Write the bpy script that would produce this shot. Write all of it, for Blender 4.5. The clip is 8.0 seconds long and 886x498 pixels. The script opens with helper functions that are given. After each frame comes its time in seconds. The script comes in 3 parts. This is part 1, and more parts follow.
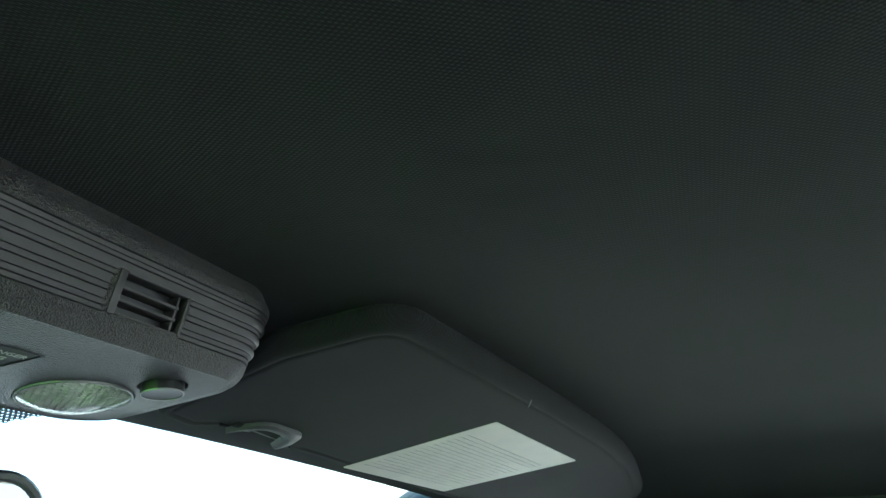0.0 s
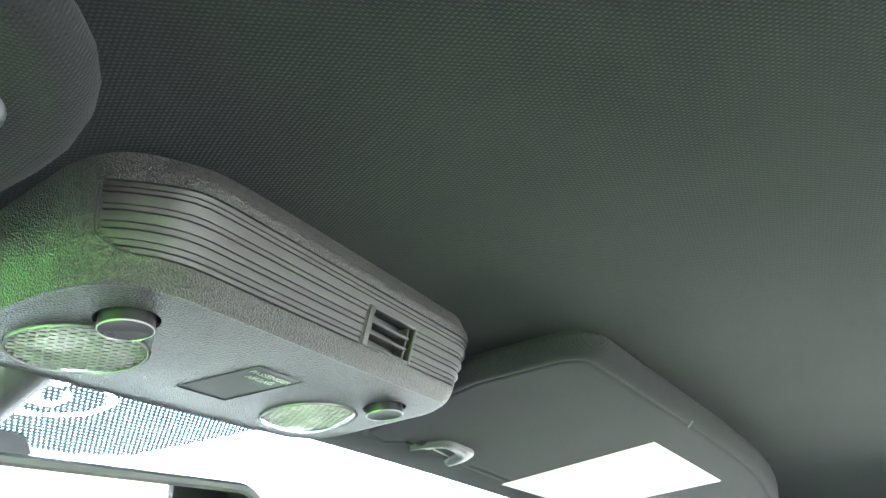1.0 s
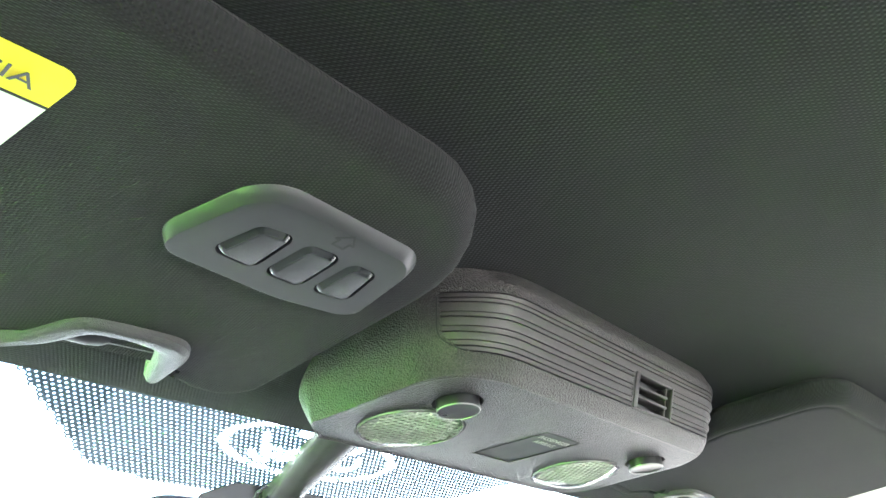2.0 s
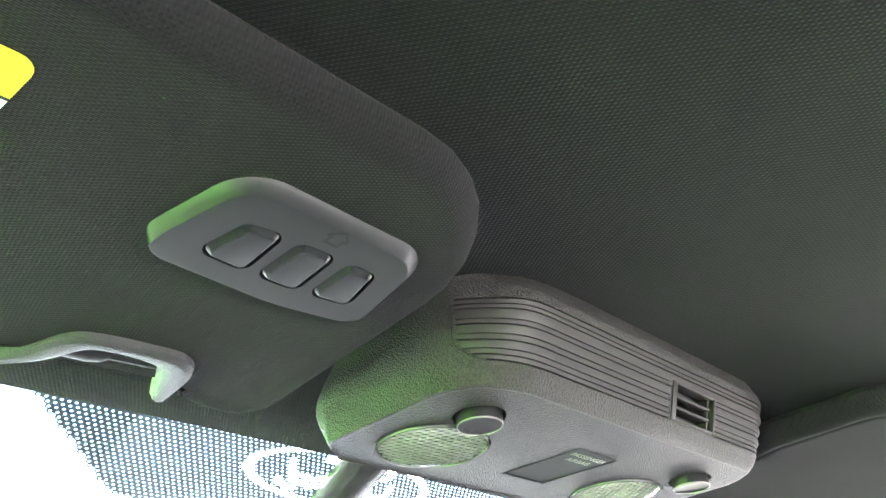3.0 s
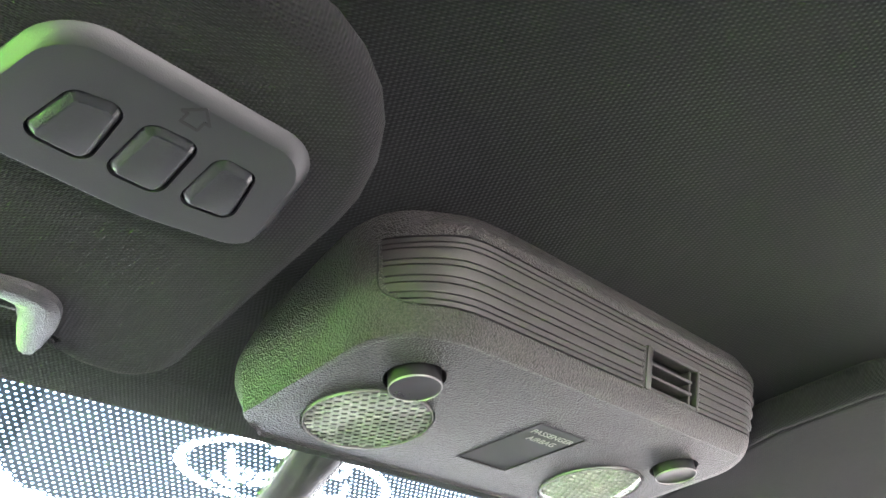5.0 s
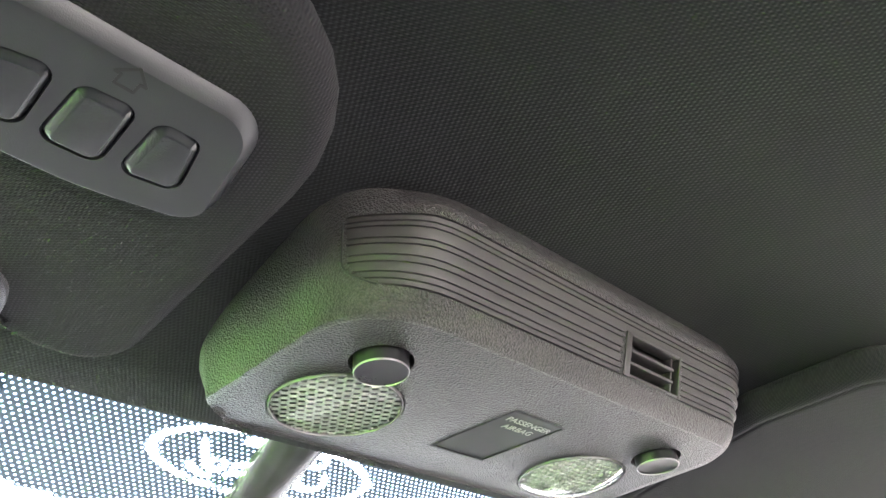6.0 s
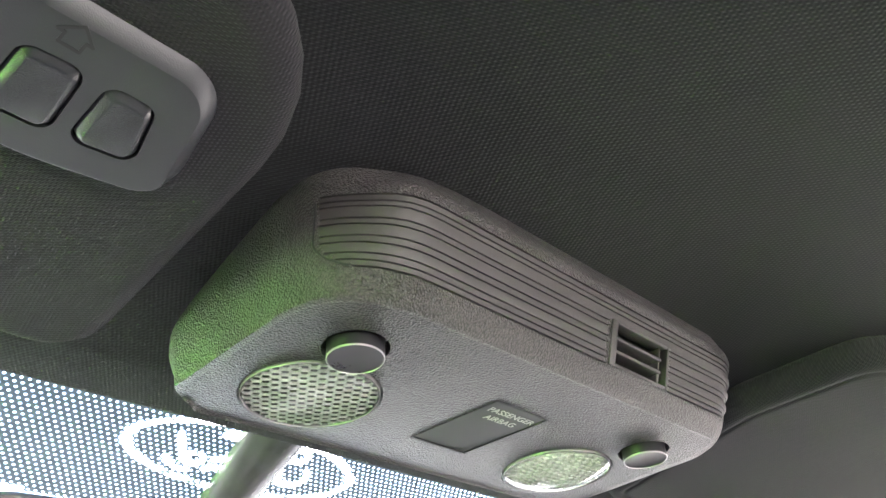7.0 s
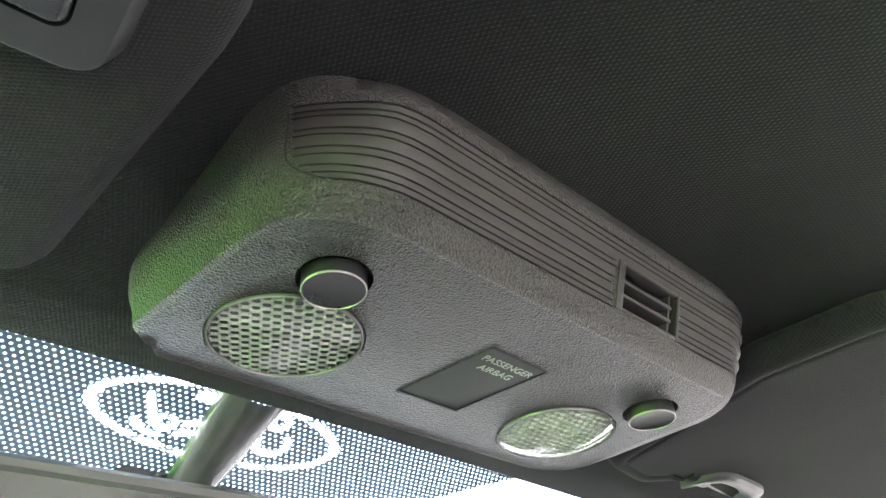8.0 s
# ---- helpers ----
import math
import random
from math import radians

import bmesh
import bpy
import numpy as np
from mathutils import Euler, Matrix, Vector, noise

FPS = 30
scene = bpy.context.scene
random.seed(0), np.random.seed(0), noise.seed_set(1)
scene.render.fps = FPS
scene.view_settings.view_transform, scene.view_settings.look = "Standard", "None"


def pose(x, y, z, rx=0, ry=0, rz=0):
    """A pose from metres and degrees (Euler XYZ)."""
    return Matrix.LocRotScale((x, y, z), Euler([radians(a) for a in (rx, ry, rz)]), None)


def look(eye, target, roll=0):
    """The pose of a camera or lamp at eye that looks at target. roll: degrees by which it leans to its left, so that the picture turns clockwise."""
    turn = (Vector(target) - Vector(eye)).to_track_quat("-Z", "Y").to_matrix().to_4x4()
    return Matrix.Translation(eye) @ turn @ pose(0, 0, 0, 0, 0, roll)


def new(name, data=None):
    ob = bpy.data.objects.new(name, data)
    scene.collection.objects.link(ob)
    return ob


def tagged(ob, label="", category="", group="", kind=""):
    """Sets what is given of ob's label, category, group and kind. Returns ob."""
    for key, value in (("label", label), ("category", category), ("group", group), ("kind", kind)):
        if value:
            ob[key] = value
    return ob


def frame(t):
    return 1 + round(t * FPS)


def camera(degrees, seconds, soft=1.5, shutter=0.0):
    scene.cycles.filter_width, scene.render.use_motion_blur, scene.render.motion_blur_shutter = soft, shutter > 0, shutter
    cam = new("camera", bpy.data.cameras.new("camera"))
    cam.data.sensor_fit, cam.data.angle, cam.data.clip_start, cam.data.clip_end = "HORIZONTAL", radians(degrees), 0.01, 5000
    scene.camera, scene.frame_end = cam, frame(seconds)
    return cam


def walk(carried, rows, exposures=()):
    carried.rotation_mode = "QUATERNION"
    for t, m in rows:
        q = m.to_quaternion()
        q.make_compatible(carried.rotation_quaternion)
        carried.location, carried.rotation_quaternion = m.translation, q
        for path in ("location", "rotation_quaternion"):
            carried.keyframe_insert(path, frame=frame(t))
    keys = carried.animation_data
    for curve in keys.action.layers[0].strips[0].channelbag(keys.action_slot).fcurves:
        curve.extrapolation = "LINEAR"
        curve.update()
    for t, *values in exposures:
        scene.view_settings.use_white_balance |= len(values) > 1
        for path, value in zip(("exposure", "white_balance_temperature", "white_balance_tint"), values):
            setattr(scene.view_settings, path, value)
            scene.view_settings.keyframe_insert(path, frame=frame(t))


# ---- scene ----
cam = camera(63.8, 8.0)
PATH = [
    (0, (-0.19, -0.343, 1.078), (1.476, 0.418, 1.88), -0.3),
    (0.5, (-0.222, -0.323, 1.071), (1.387, 0.524, 1.904), 0.9),
    (1, (-0.258, -0.297, 1.07), (1.294, 0.637, 1.919), 1.2),
    (1.5, (-0.315, -0.286, 1.067), (1.109, 0.811, 1.943), 1.7),
    (2, (-0.346, -0.282, 1.064), (0.919, 0.945, 2.008), 1.4),
    (2.2, (-0.342, -0.281, 1.064), (0.88, 0.973, 2.031), 1.5),
    (3.3, (-0.314, -0.277, 1.059), (0.819, 0.999, 2.102), 0.9),
    (3.5, (-0.31, -0.274, 1.059), (0.83, 0.985, 2.114), 0.5),
    (4, (-0.304, -0.275, 1.058), (0.816, 0.982, 2.137), 0.7),
    (4.5, (-0.28, -0.268, 1.055), (0.815, 1.002, 2.145), 1.1),
    (5, (-0.256, -0.256, 1.05), (0.836, 1.01, 2.148), 1.1),
    (6.5, (-0.233, -0.255, 1.05), (0.859, 1.018, 2.138), 1.4),
    (7, (-0.224, -0.251, 1.05), (0.874, 1.014, 2.142), 1.3),
    (7.5, (-0.213, -0.243, 1.049), (0.893, 1.019, 2.137), 1.4),
    (8, (-0.197, -0.223, 1.044), (0.917, 1.034, 2.129), 1.3),
]
# seconds, stops, white balance
LIGHT = [(0, 3.05, 5050, -5), (0.5, 4.1, 5200, -7), (1, 5.1, 5400, 0), (1.5, 5.0, 5500, 6), (2, 4.95, 5600, 8), (3.5, 4.95, 5750, 14), (5, 4.9, 5850, 17), (6.5, 4.9, 5900, 17), (7.5, 4.95, 5900, 17), (8, 4.55, 5850, 15)]
walk(cam, [(t, look(eye, target, roll)) for t, eye, target, roll in PATH], LIGHT)

# ---- world, sun and exposure ----
world = bpy.data.worlds.new("sky")
scene.world = world
world.use_nodes = True
wn = world.node_tree
sky = wn.nodes.new("ShaderNodeTexSky")
sky.sky_type = 'NISHITA'
sky.sun_disc = False
sky.sun_elevation = radians(51)
sky.sun_rotation = radians(98)
sky.dust_density = 4.0
sky.air_density = 1.2
wn.links.new(sky.outputs[0], wn.nodes["Background"].inputs[0])
wn.nodes["Background"].inputs[1].default_value = 0.11
sun = new("sun", bpy.data.lights.new("sun", 'SUN'))
sun.data.energy = 5.0
sun.data.angle = radians(0.5)
sun.data.color = (1.0, 0.95, 0.87)
sun.matrix_world = look((4.0, -0.56, 4.99), (0, 0, 0))


# ---- materials ----
def nodes(name, base, rough, metal=0.0):
    m = bpy.data.materials.new(name)
    m.use_nodes = True
    t = m.node_tree
    b = t.nodes["Principled BSDF"]
    b.inputs["Base Color"].default_value = (*base, 1)
    b.inputs["Roughness"].default_value = rough
    b.inputs["Metallic"].default_value = metal
    return m, t, b


def op(t, kind, a, b=None):
    n = t.nodes.new("ShaderNodeMath")
    n.operation = kind
    for i, v in enumerate((a, b)):
        if v is None:
            continue
        if isinstance(v, (int, float)):
            n.inputs[i].default_value = v
        else:
            t.links.new(v, n.inputs[i])
    return n.outputs[0]


def place_of(t):
    """Object coordinates, moved off the origin so that no grain pattern starts on a surface."""
    v = t.nodes.new("ShaderNodeVectorMath")
    v.operation = 'ADD'
    v.inputs[1].default_value = (3.171, 5.313, 2.237)
    t.links.new(t.nodes.new("ShaderNodeTexCoord").outputs["Object"], v.inputs[0])
    return v.outputs[0]


def noise_of(t, scale, detail=3.0, coords=None):
    n = t.nodes.new("ShaderNodeTexNoise")
    n.inputs["Scale"].default_value = scale
    n.inputs["Detail"].default_value = detail
    if coords is None:
        coords = place_of(t)
    t.links.new(coords, n.inputs["Vector"])
    return n.outputs["Fac"]


def tint(t, b, fac, dark, light, socket="Base Color", lo=0.3, hi=0.7):
    r = t.nodes.new("ShaderNodeValToRGB")
    r.color_ramp.elements[0].position, r.color_ramp.elements[1].position = lo, hi
    r.color_ramp.elements[0].color = (*dark, 1)
    r.color_ramp.elements[1].color = (*light, 1)
    t.links.new(fac, r.inputs[0])
    t.links.new(r.outputs[0], b.inputs[socket])
    return r


def bump(t, b, height, dist, strength=1.0, after=None):
    n = t.nodes.new("ShaderNodeBump")
    n.inputs["Distance"].default_value = dist
    n.inputs["Strength"].default_value = strength
    t.links.new(height, n.inputs["Height"])
    if after is not None:
        t.links.new(after, n.inputs["Normal"])
    t.links.new(n.outputs[0], b.inputs["Normal"])
    return n.outputs[0]


def fabric(name, dark, light, pitch_x, pitch_y, lean, depth, show=0.20):
    """Knitted lining: rows of small loops, offset from row to row, with soft soiling."""
    m, t, b = nodes(name, light, 0.95)
    xyz = t.nodes.new("ShaderNodeSeparateXYZ")
    t.links.new(t.nodes.new("ShaderNodeTexCoord").outputs["Object"], xyz.inputs[0])
    u = op(t, 'ADD', op(t, 'MULTIPLY', xyz.outputs[0], math.cos(lean)), op(t, 'MULTIPLY', xyz.outputs[1], math.sin(lean)))
    v = op(t, 'SUBTRACT', op(t, 'MULTIPLY', xyz.outputs[1], math.cos(lean)), op(t, 'MULTIPLY', xyz.outputs[0], math.sin(lean)))
    a = op(t, 'SINE', op(t, 'MULTIPLY', op(t, 'ADD', op(t, 'DIVIDE', u, pitch_x), op(t, 'DIVIDE', v, pitch_y * 2)), 2 * math.pi))
    c = op(t, 'SINE', op(t, 'MULTIPLY', op(t, 'DIVIDE', v, pitch_y), 2 * math.pi))
    loops = op(t, 'ADD', op(t, 'MULTIPLY', a, c), op(t, 'MULTIPLY', a, 0.6))
    fuzz = noise_of(t, 900.0, 2.0)
    h = op(t, 'ADD', op(t, 'MULTIPLY', loops, 0.5), op(t, 'MULTIPLY', fuzz, 0.45))
    soil = noise_of(t, 14.0, 5.0)
    mixed = op(t, 'ADD', op(t, 'MULTIPLY', h, show), op(t, 'MULTIPLY', soil, 0.5))
    tint(t, b, mixed, dark, light, lo=0.15, hi=0.75)
    bump(t, b, h, depth)
    b.inputs["Sheen Weight"].default_value = 0.04
    b.inputs["Sheen Roughness"].default_value = 0.6
    b.inputs["Specular IOR Level"].default_value = 0.15
    return m


def plastic(name, dark, light, rough, grain, depth, spec=0.5, glints=0.0):
    """Moulded plastic with a leathery grain and faint scuffs. Glints of the grain are put into the colour."""
    m, t, b = nodes(name, light, rough)
    n = t.nodes.new("ShaderNodeTexVoronoi")
    n.feature = 'SMOOTH_F1'
    n.inputs["Scale"].default_value = grain
    n.inputs["Smoothness"].default_value = 0.6
    t.links.new(place_of(t), n.inputs["Vector"])
    fine = noise_of(t, grain * 1.3, 3.0)
    h = op(t, 'ADD', n.outputs["Distance"], op(t, 'MULTIPLY', fine, 0.7))
    scuff = noise_of(t, 22.0, 3.0)
    dark = tuple((0.45 + glints) * a + (0.55 - glints) * c for a, c in zip(dark, light))
    glint = op(t, 'MULTIPLY', op(t, 'SUBTRACT', 0.75, n.outputs["Distance"]), glints)
    tint(t, b, op(t, 'ADD', op(t, 'MULTIPLY', scuff, 0.75 - glints), op(t, 'ADD', glint, op(t, 'MULTIPLY', fine, 0.25))), dark, light)
    tint(t, b, scuff, (rough - 0.03,) * 3, (rough + 0.03,) * 3, "Roughness")
    bump(t, b, h, depth)
    b.inputs["Specular IOR Level"].default_value = spec
    return m


def plain(name, base, rough, metal=0.0, amount=0.15, scale=60.0):
    m, t, b = nodes(name, base, rough, metal)
    n = noise_of(t, scale, 5.0)
    tint(t, b, n, tuple(c * (1 - amount) for c in base), tuple(min(1, c * (1 + amount)) for c in base))
    tint(t, b, n, (max(0.02, rough - 0.05),) * 3, (min(1, rough + 0.05),) * 3, "Roughness")
    return m


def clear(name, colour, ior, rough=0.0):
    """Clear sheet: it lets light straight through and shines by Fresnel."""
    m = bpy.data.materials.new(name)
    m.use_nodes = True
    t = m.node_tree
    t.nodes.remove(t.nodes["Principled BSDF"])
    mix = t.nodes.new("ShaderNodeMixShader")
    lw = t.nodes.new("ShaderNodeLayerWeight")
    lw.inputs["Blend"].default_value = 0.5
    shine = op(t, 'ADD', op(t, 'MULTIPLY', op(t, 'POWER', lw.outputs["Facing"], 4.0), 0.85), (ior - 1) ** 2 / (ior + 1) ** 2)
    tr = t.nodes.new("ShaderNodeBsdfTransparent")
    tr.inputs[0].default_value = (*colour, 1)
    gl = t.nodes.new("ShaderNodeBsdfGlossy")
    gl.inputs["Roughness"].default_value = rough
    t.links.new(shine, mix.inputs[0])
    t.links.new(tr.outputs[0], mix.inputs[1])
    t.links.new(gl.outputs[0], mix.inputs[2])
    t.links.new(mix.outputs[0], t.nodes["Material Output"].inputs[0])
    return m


LINING = fabric("roof_lining_fabric", (0.0093, 0.0100, 0.0106), (0.0196, 0.0208, 0.0216), 0.0021, 0.0018, 0.10, 0.00024, 0.09)
VISOR_CLOTH = fabric("visor_fabric", (0.0118, 0.0120, 0.0127), (0.0250, 0.0252, 0.0265), 0.0015, 0.0012, 0.5, 0.00026, 0.20)
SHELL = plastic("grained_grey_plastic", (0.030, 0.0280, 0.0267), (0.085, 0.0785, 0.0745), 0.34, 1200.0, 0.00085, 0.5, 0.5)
# underside copy of the shell plastic, its shade put into a darker colour
SHELL_SHADED = plastic("shaded_grey_plastic", (0.0065, 0.0060, 0.0059), (0.042, 0.0388, 0.0375), 0.37, 1200.0, 0.00095, 0.55, 0.55)
RIB = plastic("ribbed_grey_plastic", (0.026, 0.0240, 0.0228), (0.043, 0.0396, 0.0376), 0.42, 3000.0, 0.00006)
DARK = plain("black_plastic", (0.012, 0.012, 0.013), 0.45)
PANEL = plastic("satin_grey_plastic", (0.018, 0.0187, 0.0203), (0.030, 0.0312, 0.0335), 0.38, 2600.0, 0.00003, 0.45)
KEY = plastic("dark_grey_button_plastic", (0.014, 0.0146, 0.016), (0.023, 0.0240, 0.0258), 0.25, 2600.0, 0.00003, 0.7)
CHROME = plain("worn_bright_metal", (0.32, 0.315, 0.31), 0.42, 1.0)
CAP = plain("button_cap_plastic", (0.010, 0.010, 0.011), 0.31)
SCREEN = plain("dark_smoked_plastic", (0.045, 0.045, 0.048), 0.42)
INK = plain("pale_print", (0.45, 0.44, 0.43), 0.6)
LENS = clear("clear_lens_plastic", (0.93, 0.94, 0.93), 1.5, 0.035)
PRISM = plain("milky_lens_ridges", (0.50, 0.48, 0.48), 0.25, 0.0, 0.1)
LAMP_RIM = plain("clear_lens_rim", (0.13, 0.125, 0.125), 0.2, 0.0, 0.1)
# left back darker, right back paler: the windscreen's reflection put into the colour
REFLECTOR = plain("dark_reflector", (0.035, 0.035, 0.034), 0.45, 0.0, 0.3, 120.0)
REFLECTOR_LIT = plain("lit_reflector_copy", (0.50, 0.49, 0.50), 0.30, 0.0, 0.05, 200.0)
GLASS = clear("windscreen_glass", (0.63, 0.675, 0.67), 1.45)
FRIT, ft, fb = nodes("dark_ceramic_print", (0.050, 0.062, 0.078), 0.55)
tint(ft, fb, noise_of(ft, 80.0, 4.0), (0.045, 0.056, 0.070), (0.055, 0.068, 0.086))
# faint blue translucency imitates the glare that lifts the dark print
glare = ft.nodes.new("ShaderNodeBsdfTranslucent")
glare.inputs[0].default_value = (0.0012, 0.0021, 0.0025, 1)
fboth = ft.nodes.new("ShaderNodeAddShader")
ft.links.new(fb.outputs[0], fboth.inputs[0])
ft.links.new(glare.outputs[0], fboth.inputs[1])
ft.links.new(fboth.outputs[0], ft.nodes["Material Output"].inputs[0])
# white sheets that fill the clear marks, standing in for bright sky
CLEARMARK = bpy.data.materials.new("clear_mark_fill")
CLEARMARK.use_nodes = True
cm = CLEARMARK.node_tree
cm.nodes.remove(cm.nodes["Principled BSDF"])
cmt = cm.nodes.new("ShaderNodeBsdfTranslucent")
cmt.inputs[0].default_value = (0.95, 0.95, 0.95, 1)
cm.links.new(cmt.outputs[0], cm.nodes["Material Output"].inputs[0])
MIRROR = nodes("silvered_mirror", (0.9, 0.9, 0.9), 0.02, 1.0)[0]
PAPER = plain("aged_paper_label", (0.42, 0.41, 0.35), 0.5, 0.0, 0.12, 25.0)
YELLOW = plain("yellow_label_print", (0.78, 0.62, 0.02), 0.45, 0.0, 0.05)
WHITE = plain("white_label_print", (0.74, 0.76, 0.72), 0.45, 0.0, 0.04)
BLACKINK = plain("black_label_print", (0.010, 0.010, 0.010), 0.5)
SCUFF = plain("grey_scuff", (0.13, 0.13, 0.125), 0.6)
GREYINK = plain("grey_label_print", (0.46, 0.46, 0.43), 0.6)
TRIM = plastic("dark_trim_plastic", (0.030, 0.030, 0.032), (0.060, 0.060, 0.062), 0.6, 1200.0, 0.0002)
DASH = plastic("grey_dashboard_plastic", (0.040, 0.040, 0.039), (0.065, 0.064, 0.062), 0.7, 900.0, 0.0003)
GLOSSY = plain("smooth_dark_plastic", (0.065, 0.065, 0.064), 0.2)
EDGING = plastic("grained_mid_grey_plastic", (0.030, 0.0295, 0.031), (0.068, 0.067, 0.070), 0.34, 2200.0, 0.0003, 0.5, 0.3)
HOUSING = plastic("satin_mid_grey_plastic", (0.075, 0.075, 0.074), (0.115, 0.115, 0.113), 0.45, 2600.0, 0.00005)
CABIN = plastic("black_cabin_trim", (0.007, 0.007, 0.007), (0.014, 0.014, 0.014), 0.7, 900.0, 0.0003)
SILVER = plain("pale_car_paint", (0.70, 0.70, 0.68), 0.35, 0.0, 0.04)
PAINT = plain("dark_car_paint", (0.03, 0.03, 0.035), 0.3)


# ---- mesh helpers ----
def part(name, bm, material, parent=None, label="", angle=40, kind="", facing=None):
    """One mesh object, from a bmesh, under a thing or a part. facing: the side that an open sheet turns to."""
    bmesh.ops.recalc_face_normals(bm, faces=bm.faces)
    if facing is not None and sum((f.normal.dot(facing) * f.calc_area() for f in bm.faces), 0.0) < 0:
        bmesh.ops.reverse_faces(bm, faces=bm.faces)
    me = bpy.data.meshes.new(name)
    bm.to_mesh(me)
    bm.free()
    for p in me.polygons:
        p.use_smooth = True
    me.set_sharp_from_angle(angle=radians(angle))
    for mm in (material if isinstance(material, (list, tuple)) else [material]):
        me.materials.append(mm)
    ob = new(name, me)
    ob.parent = parent
    return tagged(ob, label, kind=kind)


def thing(name, place, label, category, group="", kind=""):
    ob = new(name)
    ob.location = place
    ob.empty_display_size = 0.02
    return tagged(ob, label, category, group, kind)


def under(ob, parent):
    """Parents ob to an Empty away from the origin and keeps it where it is."""
    ob.parent = parent
    ob.matrix_parent_inverse = Matrix.Translation(-parent.location)
    return ob


def loft(bm, loops, closed=True, caps=(False, False)):
    """Skins a row of loops of equal length."""
    rows = [[bm.verts.new(p) for p in lp] for lp in loops]
    n = len(rows[0])
    for a, b in zip(rows, rows[1:]):
        for i in range(n if closed else n - 1):
            j = (i + 1) % n
            bm.faces.new((a[i], a[j], b[j], b[i]))
    if caps[0]:
        bm.faces.new(rows[0])
    if caps[1]:
        bm.faces.new(rows[-1])
    return rows


def rounded(corners, steps=8):
    """A closed outline with round corners. corners: x, y, radius. Returns points and outward normals."""
    out = []
    n = len(corners)
    for i, (x, y, r) in enumerate(corners):
        p = Vector((x, y))
        a = (Vector(corners[i - 1][:2]) - p).normalized()
        b = (Vector(corners[(i + 1) % n][:2]) - p).normalized()
        half = math.acos(max(-1, min(1, a.dot(b)))) / 2
        c = p + (a + b).normalized() * (r / math.sin(half))
        s, e = p + a * (r / math.tan(half)) - c, p + b * (r / math.tan(half)) - c
        a0, a1 = math.atan2(s.y, s.x), math.atan2(e.y, e.x)
        d = (a1 - a0 + math.pi) % (2 * math.pi) - math.pi
        for k in range(steps + 1):
            w = Vector((math.cos(a0 + d * k / steps), math.sin(a0 + d * k / steps)))
            out.append((c + w * r, w))
    return out


def smooth(a, b, x):
    t = max(0.0, min(1.0, (x - a) / (b - a)))
    return t * t * (3 - 2 * t)


def circle(cx, cy, r, n=40):
    return [(cx + r * math.cos(2 * math.pi * i / n), cy + r * math.sin(2 * math.pi * i / n)) for i in range(n)]


def lathe(bm, centre, profile, n=40, axis=None):
    """Turns a profile of (radius, depth) about an axis; depth grows along the axis."""
    axis = (axis or Vector((0, 0, -1))).normalized()
    u = axis.orthogonal().normalized()
    v = axis.cross(u)
    loops = [[centre + axis * d + (u * math.cos(2 * math.pi * i / n) + v * math.sin(2 * math.pi * i / n)) * r for i in range(n)] for r, d in profile]
    return loft(bm, loops)


def tube(bm, path, radius, n=10):
    """A round bar along a path; radius may be a list."""
    loops = []
    for i, p in enumerate(path):
        p = Vector(p)
        d = (Vector(path[min(i + 1, len(path) - 1)]) - Vector(path[max(i - 1, 0)])).normalized()
        u = d.cross(Vector((0.13, 0.27, 0.95))).normalized()
        v = d.cross(u)
        r = radius[i] if isinstance(radius, (list, tuple)) else radius
        loops.append([p + (u * math.cos(2 * math.pi * k / n) + v * math.sin(2 * math.pi * k / n)) * r for k in range(n)])
    loft(bm, loops, caps=(True, True))


def box(bm, x0, y0, z0, x1, y1, z1, bev=0.0):
    g = bmesh.ops.create_cube(bm, size=1.0, matrix=Matrix.Translation(((x0 + x1) / 2, (y0 + y1) / 2, (z0 + z1) / 2)) @ Matrix.Diagonal((x1 - x0, y1 - y0, z1 - z0, 1)))
    if bev:
        es = list({e for v in g["verts"] for e in v.link_edges})
        bmesh.ops.bevel(bm, geom=es, offset=bev, segments=2, affect='EDGES', profile=0.5)


def letters(name, text, size, place, material, parent, label=""):
    """Raised print that reads from below, its top towards the rear of the car."""
    cu = bpy.data.curves.new(name, 'FONT')
    cu.body, cu.size, cu.extrude, cu.align_x = text, size, 0.00008, 'CENTER'
    ob = bpy.data.objects.new(name, cu)
    me = bpy.data.meshes.new_from_object(ob)
    bpy.data.objects.remove(ob)
    me.transform(place)
    me.materials.append(material)
    ob = new(name, me)
    ob.parent = parent
    return tagged(ob, label)


# ---- roof lining, header and cabin ----
def roof(x, y):
    """Height of the lining."""
    z = 1.2275 - 0.045 * x * x
    if y > -0.12:
        u = (y + 0.12) / 0.23
        if u > 0.7:
            k = min(1.0, (u - 0.7) / 0.3)
            drop = 0.586 * (1 + 2 * k) * (1 - k) ** 2 + 0.3766 * k * (1 - k) ** 2 + k * k * (3 - 2 * k)
        else:
            drop = u ** 1.5
        z -= 0.0480 * drop
    side = max(0.0, abs(x) - 0.70)
    return z - 1.0 * side * side - 0.004 * max(0.0, -0.4 - y)


def lip(x):
    """How far ahead the lining's front edge lies."""
    return 0.112 - 0.04 * x * x


def glass_z(x, y):
    return 1.258 - 0.5 * y - 0.045 * x * x


